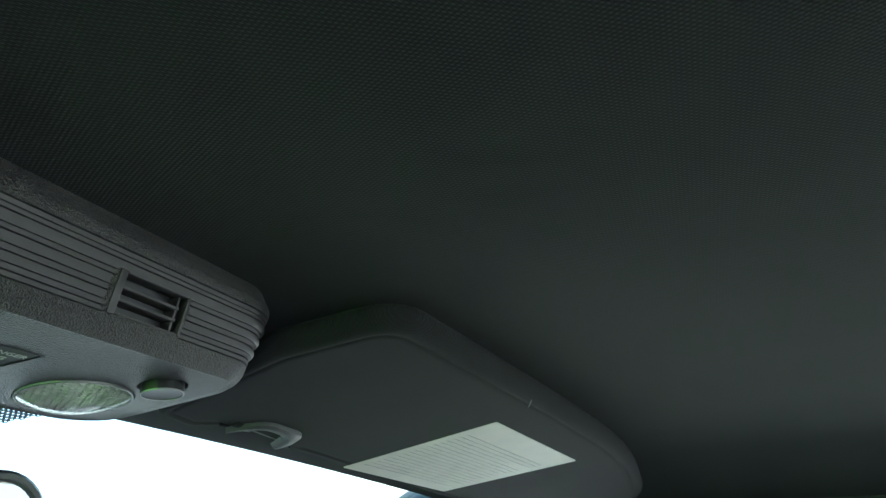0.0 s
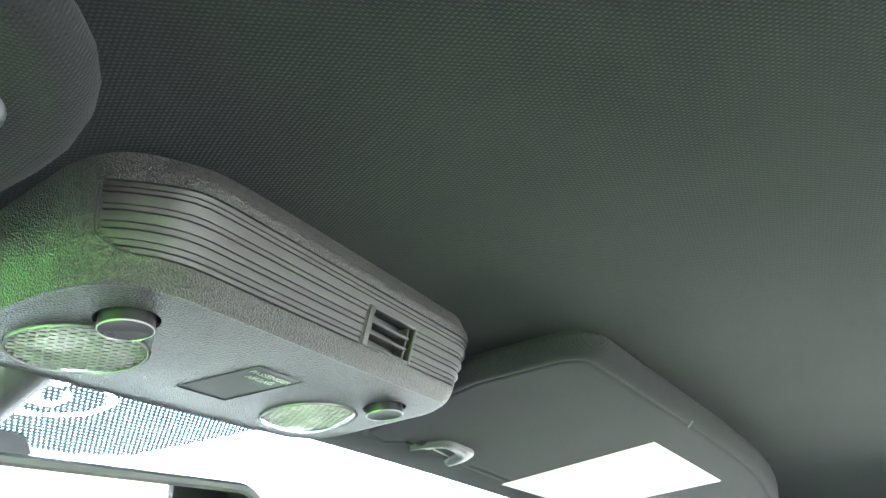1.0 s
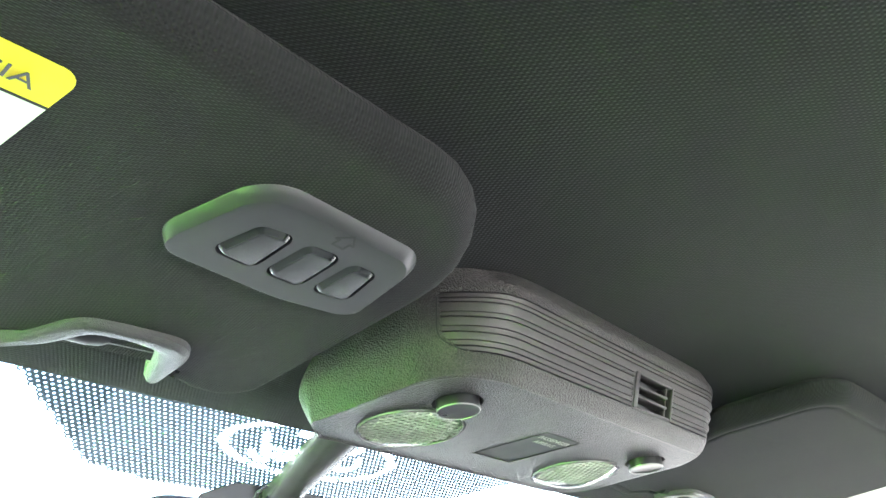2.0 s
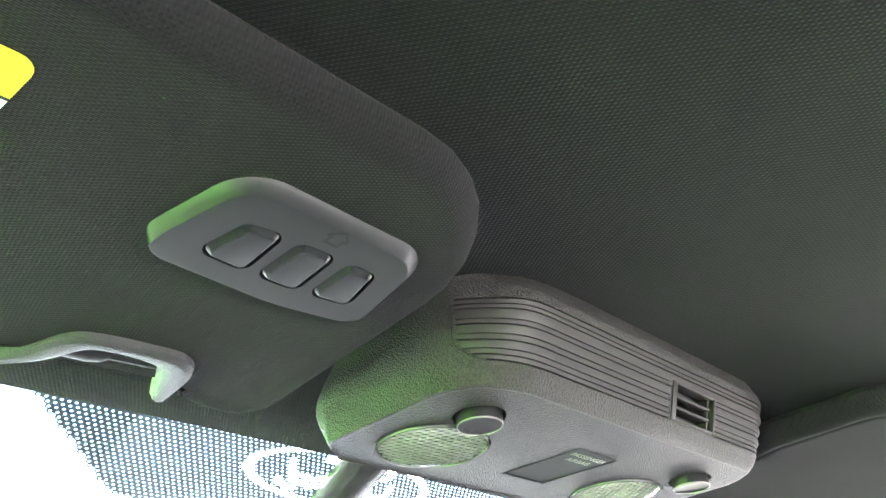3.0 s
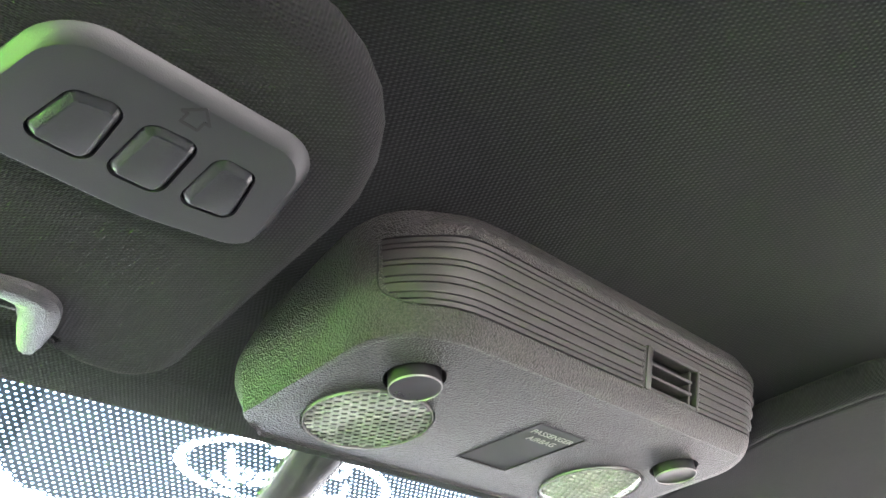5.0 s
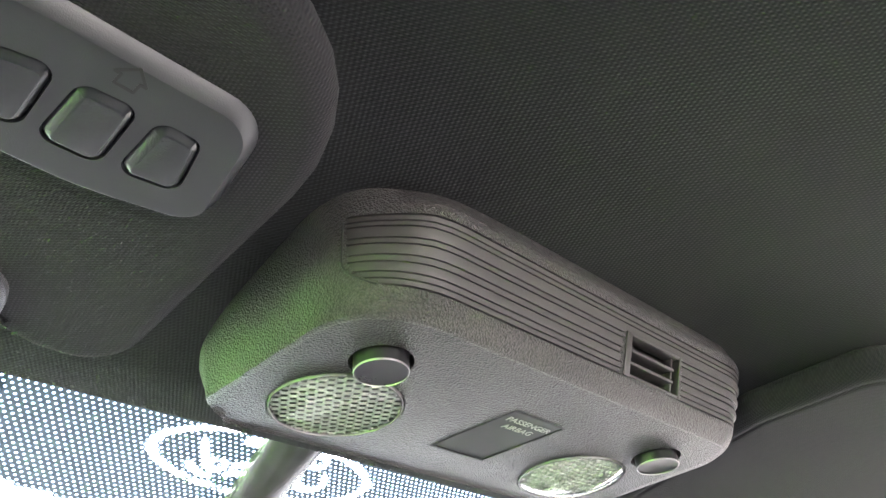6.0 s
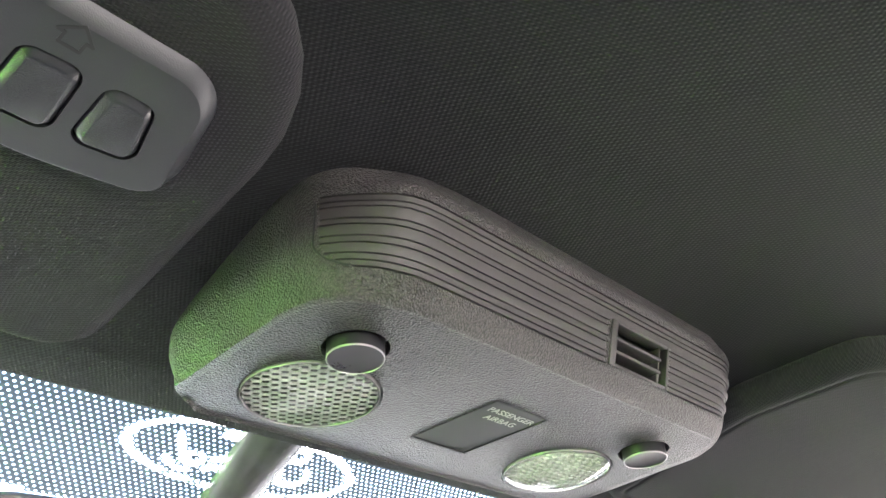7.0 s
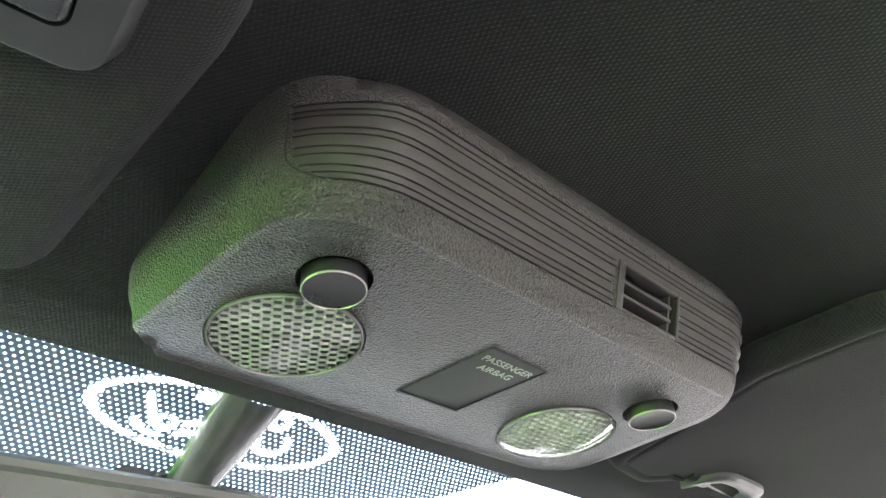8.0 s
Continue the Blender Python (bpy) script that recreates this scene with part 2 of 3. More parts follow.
XS = [-0.92 + 1.84 * i / 92 for i in range(93)]
bm = bmesh.new()
loops = []
ends = [-1.3, -1.1, -0.9, -0.7, -0.5, -0.4] + [-0.34 + 0.02 * k for k in range(22)]
for f in ends:
    loops.append([(x, f if f < 0 else f * lip(x) / 0.112, roof(x, f if f < 0 else f)) for x in XS])
for dy, dz in ((0.0, 0.0), (0.003, 0.0003), (0.0055, 0.0013), (0.0075, 0.0035), (0.0082, 0.007), (0.0072, 0.013)):
    loops.append([(x, lip(x) + dy, roof(x, 0.112) + dz) for x in XS])
loft(bm, loops, closed=False)
tagged(part("ceiling", bm, LINING, angle=60), "dark grey knitted fabric roof lining", "ceiling", kind="structure")

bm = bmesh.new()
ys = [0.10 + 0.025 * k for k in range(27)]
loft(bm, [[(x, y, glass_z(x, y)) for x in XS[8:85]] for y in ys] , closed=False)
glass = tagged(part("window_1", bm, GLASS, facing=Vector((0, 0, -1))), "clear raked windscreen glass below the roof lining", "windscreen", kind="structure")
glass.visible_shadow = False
bm = bmesh.new()
loft(bm, [[(x, y, 1.262 - 0.045 * x * x - 0.03 * max(0, y) - 1.6 * max(0, abs(x) - 0.72) ** 2) for x in XS] for y in (-1.32, -0.9, -0.4, 0.0, 0.10)], closed=False)
tagged(part("roof_panel", bm, PAINT), "dark painted steel car roof", "roof", kind="structure")


def wall_with_opening(name, pts, hole, material, label):
    """A plate with one opening, 3 cm thick. pts and hole are corner lists of equal length."""
    b = bmesh.new()
    nrm = (Vector(pts[1]) - Vector(pts[0])).cross(Vector(pts[2]) - Vector(pts[0])).normalized() * 0.03
    a = [Vector(p) for p in pts]
    h = [Vector(p) for p in hole]
    loft(b, [a, h, [p + nrm for p in h], [p + nrm for p in a], a])
    bmesh.ops.remove_doubles(b, verts=b.verts, dist=1e-5)
    return tagged(part(name, b, material), label, "door panel", kind="structure")


SILL, HEAD = {-1: 0.84, 1: 0.90}, {-1: 1.09, 1: 1.09}
for s, nm in ((-1, "wall_left"), (1, "wall_right")):
    x = 0.90 * s
    wall_with_opening(nm, [(x, -1.32, 0.3), (x, 0.75, 0.3), (x, 0.75, 0.86), (x, 0.12, 1.19), (x, -1.32, 1.20)],
                      [(x, -1.2, SILL[s]), (x, 0.60, SILL[s]), (x, 0.58, 0.87), (x, 0.05, HEAD[s]), (x, -1.2, HEAD[s] + 0.01)], CABIN, "black trimmed car door with an open window space")
wall_with_opening("wall_rear", [(-0.92, -1.32, 0.3), (0.92, -1.32, 0.3), (0.92, -1.32, 1.2), (-0.92, -1.32, 1.2)],
                  [(-0.78, -1.32, 0.80), (0.78, -1.32, 0.80), (0.74, -1.32, 1.17), (-0.74, -1.32, 1.17)], CABIN, "black rear bulkhead with a window space")
for s in (-1, 1):
    bm = bmesh.new()
    tube(bm, [(0.80 * s, 0.02, 1.165), (0.80 * s, 0.14, 1.13), (0.83 * s, 0.40, 1.00), (0.86 * s, 0.75, 0.82)], [0.05, 0.05, 0.05, 0.055], 14)
    tagged(part("pillar", bm, TRIM), "dark plastic windscreen pillar trim", "pillar", kind="structure")
bm = bmesh.new()
loft(bm, [[(-0.9, y, z), (-0.3, y, z + 0.01), (0.3, y, z + 0.01), (0.9, y, z)] for y, z in ((0.35, 0.45), (0.32, 0.75), (0.36, 0.83), (0.5, 0.86), (0.78, 0.86), (0.80, 0.3))], closed=False)
tagged(part("dashboard", bm, DASH), "dark grey grained plastic dashboard", "dashboard", kind="structure")
bm = bmesh.new()
box(bm, -0.92, -1.35, 0.27, 0.92, 0.8, 0.30)
tagged(part("floor", bm, CABIN), "black carpeted car floor", "floor", kind="structure")

# The ground outside.
m, t, b = nodes("ground_asphalt", (0.3, 0.3, 0.3), 0.9)
pave = t.nodes.new("ShaderNodeValToRGB")
pave.color_ramp.elements[0].color = (0.024, 0.0238, 0.023, 1)
pave.color_ramp.elements[1].color = (0.046, 0.045, 0.044, 1)
t.links.new(noise_of(t, 5.0, 8.0), pave.inputs[0])
t.links.new(pave.outputs[0], b.inputs["Base Color"])
bm = bmesh.new()
bmesh.ops.create_grid(bm, x_segments=8, y_segments=8, size=2000)
tagged(part("ground", bm, m), "worn grey asphalt around the car", "ground", kind="structure")

# the car's bonnet, ahead of the windscreen: unseen, added pale to bounce light up
bm = bmesh.new()
loft(bm, [[(-0.85 + 1.7 * i / 16, y, z - 0.07 * (i / 8 - 1) ** 2) for i in range(17)] for y, z in ((0.80, 0.885), (1.0, 0.90), (1.4, 0.885), (1.8, 0.84), (1.95, 0.78), (1.98, 0.55))], closed=False)
tagged(part("bonnet", bm, SILVER, facing=Vector((0, 0, 1))), "unseen car bonnet ahead of the windscreen, painted pale to bounce light up", "bonnet", kind="structure")

# an unseen sunlit lawn between the car and the hedge, added for its green light
m, t, b = nodes("lawn_grass", (0.09, 0.20, 0.03), 0.8)
tint(t, b, noise_of(t, 2.0, 8.0), (0.08, 0.19, 0.025), (0.13, 0.28, 0.045))
bm = bmesh.new()
loft(bm, [[(-9.0, y, 0.04), (-4.0, y, 0.05 + 0.01 * math.sin(y)), (x - 0.06, y, 0.03), (x, y, 0.0)] for y, x in ((-1.5, -1.3), (1.0, -1.3), (2.0, -1.2), (2.3, 0.0), (4.0, 0.3), (9.0, 0.3))], closed=False)
tagged(part("lawn", bm, m, facing=Vector((0, 0, 1))), "unseen green lawn beside the car, added to throw green light in", "lawn", kind="structure")

# an unseen pale concrete yard behind and beside the car, added to reflect light in
m, t, b = nodes("pale_concrete", (0.45, 0.41, 0.35), 0.9)
tint(t, b, noise_of(t, 3.0, 8.0), (0.32, 0.292, 0.247), (0.42, 0.382, 0.324))
bm = bmesh.new()
box(bm, -5.0, -30.0, -0.1, 7.0, -2.6, 0.012)
box(bm, 2.8, -2.6, -0.1, 7.0, 9.0, 0.012)
tagged(part("pavement", bm, m), "unseen pale concrete yard beside and behind the car, added as a light reflector", "pavement", kind="structure")

# an unseen sunlit hedge along the driver's side and round ahead of the car, added to throw green light on the console
m, t, b = nodes("hedge_leaves", (0.08, 0.26, 0.03), 0.55)
tint(t, b, noise_of(t, 30.0, 4.0), (0.19, 0.32, 0.095), (0.27, 0.43, 0.15))
# translucency set high to strengthen the green light
glow = t.nodes.new("ShaderNodeBsdfTranslucent")
glow.inputs[0].default_value = (0.48, 0.62, 0.22, 1)
both = t.nodes.new("ShaderNodeAddShader")
t.links.new(b.outputs[0], both.inputs[0])
t.links.new(glow.outputs[0], both.inputs[1])
t.links.new(both.outputs[0], t.nodes["Material Output"].inputs[0])
HEDGE = [Vector(p) for p in ((-2.0, -1.0, 0), (-1.75, 1.2, 0), (-1.25, 2.9, 0), (0.15, 4.0, 0))]
hv, hf = [], []
for k in range(16000):
    s, z = random.uniform(0.0, 3.0), random.uniform(0.0, 1.0)
    back = 0.25 * abs(noise.noise((0, s * 4, z * 2))) + random.random() * 0.12
    i = int(s)
    z *= 2.1 - 0.2 * s
    run = HEDGE[i + 1] - HEDGE[i]
    out = Vector((run.y, -run.x, 0)).normalized()
    c = HEDGE[i] + run * (s - i) - out * back + Vector((0, 0, z))
    n = (out * random.uniform(0.3, 1) + Vector((random.uniform(-0.6, 0.6), random.uniform(-0.6, 0.6), random.uniform(-0.3, 0.8)))).normalized()
    u = n.orthogonal().normalized() * 0.045
    w = n.cross(u) * 0.62
    i = len(hv)
    hv += [c - u, c - w, c + u, c + w]
    hf.append((i, i + 1, i + 2, i + 3))
me = bpy.data.meshes.new("hedge")
me.from_pydata(hv, [], hf)
me.materials.append(m)
tagged(new("hedge", me), "dense unseen green leafy hedge beside the car, added to throw green light in", "hedge", kind="stuff")

# ---- overhead console ----
CON = thing("overhead_console", (0, 0, 1.2), "grey plastic overhead console with map lamps under the roof lining", "console")
FALL = 0.125


def base_z(y):
    """Height of the console's underside."""
    return 1.1598 - FALL * y


def top_z(x, y):
    return roof(x, y) + 0.004


def rear_y(z):
    """The rear side leans: the higher, the further back."""
    return -0.0850 - 0.25 * (z - 1.1955)


CL, RL = Vector((-0.082, -0.040)), 0.045
O = rounded([(-0.127, -0.085, RL), (0.1435, -0.085, 0.033), (0.1400, 0.043, 0.050), (-0.1335, 0.0440, 0.021)], 12)
rear_stops = [-0.07, -0.05, -0.03, -0.01, 0.006, 0.0155, 0.0180, 0.0196, 0.0208, 0.0255, 0.0445, 0.0600, 0.0640, 0.0652, 0.0675, 0.085]
bend = [180 + 6 * i for i in range(4)] + [203 + i for i in range(26)] + [231, 235, 240, 246, 253, 261, 270]
turn_in = [Vector((math.cos(radians(a)), math.sin(radians(a)))) for a in bend]
O = [(CL + w * RL, w) for w in turn_in] + [(Vector((x, -0.085)), Vector((0, -1))) for x in rear_stops] + O[13:]
# ribs: heights of the grooves on the rear side
STRONG = [1.2088, 1.2040, 1.1967, 1.1893, 1.1825, 1.1799]
FAINT = [1.2062, 1.1991, 1.1921, 1.1852]
STRIPS = [(1.2062, 1.2040), (1.1991, 1.1967), (1.1921, 1.1893), (1.1852, 1.1825)]
BANDS = [(1.2040, 1.1991), (1.1967, 1.1921), (1.1893, 1.1852)]
RIB_LOW, RIB_HIGH = 1.1785, 1.2105
heights = {RIB_LOW, RIB_HIGH, 1.1813, 1.1992, 1.2007}
for g in STRONG:
    heights |= {g - 0.00042, g - 0.00026, g + 0.00026, g + 0.00042}
for g in FAINT:
    heights |= {g - 0.00030, g - 0.00016, g + 0.00016, g + 0.00030}
for hi, lo in BANDS:
    heights |= {hi + (lo - hi) * k for k in (0.25, 0.5, 0.75)}
LEVELS = [("low", u) for u in (-2, -1, 0, 0.08, 0.18, 0.3, 0.45, 0.6, 0.75, 0.88, 0.96)] + [("rib", z) for z in sorted(heights)] + [("top", v) for v in (0.12, 0.28, 0.46, 0.64, 0.82, 1.0)]


def seam_angle(z):
    """Where the ribbed field ends, as an angle round the rear corner."""
    return 207.4 + 20.0 * max(0.0, min(1.0, (1.1925 - z) / 0.0127)) ** 3


def ribbed(p, nrm, z):
    """True where the side carries ribs: along the rear and round both rear corners, but for the vent."""
    if nrm.y > 0.25 or not 1.1790 < z < 1.2095:
        return False
    if p.x < -0.08:
        a = math.degrees(math.atan2(p.y - CL.y, p.x - CL.x)) % 360
        if a < seam_angle(z) + 2.6 - 1.6 * smooth(1.198, 1.203, z):
            return False
    return not (nrm.y < -0.99 and 0.0190 < p.x < 0.0660 and z < 1.2003)


def rib_depth(z, nrm):
    """Depth of the rib pattern: narrow grooves, sunk strips and swollen bands."""
    d = 0.0
    if any(lo < z < hi for hi, lo in STRIPS):
        d += 0.0002
    if any(abs(z - g) < 0.0003 for g in STRONG):
        d += 0.0016
    elif any(abs(z - g) < 0.0002 for g in FAINT):
        d += 0.0009
    swell = 0.0001 + 0.0013 * smooth(0.1, 0.8, nrm.x)
    for hi, lo in BANDS:
        if lo < z < hi:
            d -= swell * math.sin(math.pi * (z - lo) / (hi - lo))
    return d


def side_point(p, nrm, level):
    """A point of the console's side, for one place of its outline and one level."""
    kind, k = level
    left, right, front = smooth(0.25, 0.9, -nrm.x), smooth(0.15, 0.85, nrm.x), smooth(0.3, 0.8, nrm.y)
    zb, zt = base_z(p.y), top_z(p.x, p.y)
    back = smooth(0.0, -0.035, p.y)
    z1 = RIB_LOW * back + (zb + 0.28 * (zt - zb)) * (1 - back)
    z2 = RIB_HIGH * back + (zb + 0.76 * (zt - zb)) * (1 - back)
    foot = 0.0088 + (0.0052 - 0.0088) * left + (0.0165 - 0.0088) * right * (1 - front) - 0.001 * front + 0.012 * max(0.0, -nrm.x) * max(0.0, nrm.y)
    lean = (0.25 + 0.08 * right) * (1 - left) * (1 - front)
    low_out = lean * (RIB_LOW - 1.1955)
    if kind == "low":
        if k < 0:
            out, z = -foot + 0.0013 * k, zb
        else:
            u = k * (1 - right) + math.sin(k * math.pi / 2) * right
            v = k * (1 - right) + (1 - math.cos(k * math.pi / 2)) * right
            out = -foot + (foot + low_out) * (u ** 0.9)
            z = zb + 0.0003 + v * (z1 - zb - 0.0003)
        real = z
    elif kind == "rib":
        real = k
        z = z1 + (z2 - z1) * (k - RIB_LOW) / (RIB_HIGH - RIB_LOW)
        out = lean * (k - 1.1955)
    else:
        z = z2 + (zt - z2) * k
        real = z
        out = lean * (RIB_HIGH - 1.1955) - (0.0067 + 0.0045 * smooth(-0.06, -0.11, p.x)) * k ** 1.5 + 0.0008 * math.sin(math.pi * min(1, k * 2.2))
    h = (z - zb) / (zt - zb)
    # the end towards the driver swells to its widest part and tucks in above it
    peak = max(0.40, min(0.97, 0.69 - 6.6 * p.y))
    swell = -foot * (1 - h / peak) ** 1.25 if h < peak else -0.0085 * ((h - peak) / 0.45) ** 1.2
    if kind == "low" and k < 0:
        swell = out
    out = out * (1 - left) + swell * left
    if front > 0:
        fo = -foot * (1 - min(1, h / 0.40)) ** 1.25 - 0.02 * smooth(0.42, 1.0, h)
        if kind == "low" and k < 0:
            fo = out
        out = out * (1 - front) + fo * front
    on = kind == "rib" and ribbed(p, nrm, k)
    if on:
        out -= rib_depth(k, nrm)
    q = p + nrm * out
    if kind == "low" and k < 0:
        z = base_z(q.y)
    return Vector((q.x, q.y, z)), on


loops, ribs = [], []
for level in LEVELS:
    got = [side_point(p, nrm, level) for p, nrm in O]
    loops.append([g[0] for g in got])
    ribs.append([g[1] for g in got])
bm = bmesh.new()
rows = loft(bm, loops)
bm.faces.ensure_lookup_table()
for k, fc in enumerate(bm.faces):
    lv, i = divmod(k, len(O))
    if ribs[lv][i] and ribs[lv + 1][(i + 1) % len(O)]:
        fc.material_index = 2
# vent opening
dead = []
for fc in bm.faces:
    c = fc.calc_center_median()
    if c.y < -0.075 and 0.0255 < c.x < 0.0640 and 1.1813 < c.z < 1.1992:
        dead.append(fc)
bmesh.ops.delete(bm, geom=dead, context='FACES')
# underside with openings for lamps, buttons and the indicator
LAMPS = [(-0.0787, -0.0015), (0.0768, -0.0018)]
KNOBS = [(-0.0862, -0.0430), (0.0955, -0.0450)]
AIR = [(-0.0098, -0.0432), (0.0245, -0.0425), (0.0172, 0.0078), (-0.0175, 0.0070)]
LAMP_R, KNOB_R = 0.0300, 0.0132
edges = [e for e in bm.edges if e.is_boundary and all(v in set(rows[0]) for v in e.verts)]
holes = [circle(*c, LAMP_R, 48) for c in LAMPS] + [circle(*c, KNOB_R, 36) for c in KNOBS] + [AIR]
for h in holes:
    low = [bm.verts.new((x, y, base_z(y))) for x, y in h]
    high = [bm.verts.new((x, y, base_z(y) + 0.007)) for x, y in h]
    for i in range(len(h)):
        j = (i + 1) % len(h)
        edges.append(bm.edges.new((low[i], low[j])))
        bm.faces.new((low[i], low[j], high[j], high[i]))
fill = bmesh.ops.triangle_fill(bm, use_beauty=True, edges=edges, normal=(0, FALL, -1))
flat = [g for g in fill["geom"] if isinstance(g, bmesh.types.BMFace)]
# the underside takes the darker, shaded copy
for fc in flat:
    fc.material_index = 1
under(part("shell", bm, [SHELL, SHELL_SHADED, RIB], None, "grained grey shell with ribbed rear side", 32), CON)

# seam round the end of the ribbed field, the groove's shade laid on as a black bar
seam = []
for k in range(34):
    z = 1.2065 - (1.2065 - 1.17985) * math.sin(math.pi / 2 * k / 33)
    a = radians(seam_angle(z))
    w = Vector((math.cos(a), math.sin(a)))
    q, on = side_point(CL + w * RL, w, ("rib", z))
    seam.append((q.x + w.x * 0.0001, q.y + w.y * 0.0001, q.z))
bm = bmesh.new()
tube(bm, seam, 0.00045, 8)
under(part("seam", bm, DARK), CON)


def leaning_box(b, x0, z0, x1, z1, front, back, bev=0.0):
    """A block that follows the leaning rear side; front and back are depths behind its face."""
    one = bmesh.new()
    box(one, x0, front, z0, x1, back, z1, bev)
    for v in one.verts:
        v.co.y += rear_y(v.co.z)
    piece = bpy.data.meshes.new("piece")
    one.to_mesh(piece)
    one.free()
    b.from_mesh(piece)
    bpy.data.meshes.remove(piece)


# vent
bm = bmesh.new()
leaning_box(bm, 0.0240, 1.1790, 0.0655, 1.2015, 0.0085, 0.0100)
leaning_box(bm, 0.0240, 1.1790, 0.0254, 1.2015, 0.0030, 0.0085)
leaning_box(bm, 0.0641, 1.1790, 0.0655, 1.2015, 0.0030, 0.0085)
vent = under(part("vent", bm, DARK, None, "small slotted air vent"), CON)
for bar in ((0.0212, 1.1800, 0.0254, 1.2004, -0.0007, 0.0060), (0.0256, 1.1991, 0.0638, 1.2003, -0.0006, 0.0060), (0.0256, 1.1803, 0.0638, 1.1815, -0.0005, 0.0060),
            (0.0592, 1.1817, 0.0606, 1.1989, 0.0012, 0.0080), (0.0640, 1.1804, 0.0657, 1.2002, -0.0005, 0.0060)):
    bm = bmesh.new()
    leaning_box(bm, *bar, 0.0003)
    part("frame_bar", bm, RIB, vent)
for z in (1.1873, 1.1931):
    bm = bmesh.new()
    leaning_box(bm, 0.0254, z - 0.0007, 0.0606, z + 0.0007, 0.0002, 0.0075, 0.0003)
    part("slat", bm, RIB, vent)

DOWN = Vector((0, -FALL, -1)).normalized()
for c in LAMPS:
    o = Vector((c[0], c[1], base_z(c[1])))
    bm = bmesh.new()
    lathe(bm, o - DOWN * 0.0068, [(0.0302, 0.0), (0.0296, 0.0058), (0.0235, 0.0061), (0.0118, 0.0065), (0.0005, 0.0066)], 48, DOWN)
    # the right lamp takes the pale copy in place of the reflection
    lamp = under(part("map_lamp", bm, REFLECTOR if c[0] < 0 else REFLECTOR_LIT, None, "round map lamp with honeycomb lens"), CON)
    bm = bmesh.new()
    lathe(bm, o, [(0.0295, -0.006), (0.0295, 0.0003), (0.0292, 0.0009), (0.0285, 0.0009), (0.0282, 0.0002), (0.0282, -0.004)], 48, DOWN)
    part("rim", bm, LAMP_RIM, lamp, "pale clear plastic rim")
    # honeycomb ridges
    bm = bmesh.new()
    p = 0.0043
    U = Vector((1, 0, 0))
    V = DOWN.cross(U)
    for i in range(-9, 10):
        for j in range(-9, 10):
            u, v = (i + j * 0.5) * p, j * p * 0.866
            r = math.hypot(u, v)
            if r > 0.0275:
                continue
            sag = 0.0007 * (1 - (r / 0.028) ** 2)
            cen = o + U * u + V * v
            ring = []
            for rad, dep in ((0.00246, sag - 0.0009), (0.00247, sag - 0.0001), (0.00230, sag + 0.0001), (0.00205, sag - 0.0001), (0.00195, sag - 0.0009)):
                ring.append([cen + DOWN * dep + (U * math.cos(math.pi / 3 * k + math.pi / 6) + V * math.sin(math.pi / 3 * k + math.pi / 6)) * rad for k in range(6)])
            loft(bm, ring)
    part("honeycomb", bm, PRISM, lamp)
    bm = bmesh.new()
    dome = 0.0012 if c[0] < 0 else 0.0075
    lathe(bm, o, [(0.0283 * k, 0.0004 + dome * (1 - k * k)) for k in (1.0, 0.96, 0.9, 0.82, 0.72, 0.6, 0.46, 0.3, 0.14, 0.01)], 48, DOWN)
    cover = part("lens", bm, LENS, lamp, facing=DOWN)
    cover.visible_shadow = False
for c in KNOBS:
    o = Vector((c[0], c[1], base_z(c[1])))
    bm = bmesh.new()
    lathe(bm, o, [(0.0134, -0.0065), (0.0001, -0.0065)], 36, DOWN)
    well = under(part("push_button", bm, DARK, None, "round push button with a bright rim"), CON)
    bm = bmesh.new()
    lathe(bm, o, [(0.0112, -0.006), (0.0112, 0.0036), (0.0109, 0.0046), (0.0104, 0.0047), (0.0102, 0.0040)], 36, DOWN)
    part("collar", bm, CAP, well)
    bm = bmesh.new()
    lathe(bm, o, [(0.01115, 0.0041), (0.01118, 0.0045), (0.0110, 0.0048), (0.0108, 0.0049), (0.0106, 0.0044)], 36, DOWN)
    part("rim", bm, CHROME, well)
    bm = bmesh.new()
    lathe(bm, o, [(0.0107, 0.0045), (0.0070, 0.0042), (0.0030, 0.0040), (0.0001, 0.0040)], 36, DOWN)
    part("cap", bm, CAP, well)
# airbag indicator
bm = bmesh.new()
cx, cy = sum(p[0] for p in AIR) / 4, sum(p[1] for p in AIR) / 4
lo = []
for s, d in ((0.966, 0.004), (0.963, 0.0007), (0.953, 0.0002), (0.935, 0.0002)):
    lo.append([(cx + (x - cx) * s, cy + (y - cy) * s, base_z(cy + (y - cy) * s) + d) for x, y in AIR])
loft(bm, lo, caps=(True, True))
air = under(part("airbag_indicator", bm, SCREEN, None, "dark indicator panel with pale lettering", 20), CON)
# black ring laid over the gap round the panel, in place of its shade
bm = bmesh.new()
lo = []
for s, d in ((1.012, 0.002), (1.012, -0.0002), (0.968, -0.0002), (0.966, 0.003)):
    lo.append([(cx + (x - cx) * s, cy + (y - cy) * s, base_z(cy + (y - cy) * s) + d) for x, y in AIR])
loft(bm, lo)
part("gap_shade", bm, DARK, air, "thin black ring for the shaded gap")
tilt = Matrix.Rotation(radians(180) - math.atan(FALL), 4, 'X')
for word, y in (("PASSENGER", -0.0338), ("AIRBAG", -0.0272)):
    x = 0.0082 - 0.14 * (y + 0.0435)
    letters("lettering", word, 0.0055, Matrix.Translation((x, y, base_z(y) - 0.0001)) @ tilt, INK, air)

# ---- sun visors ----


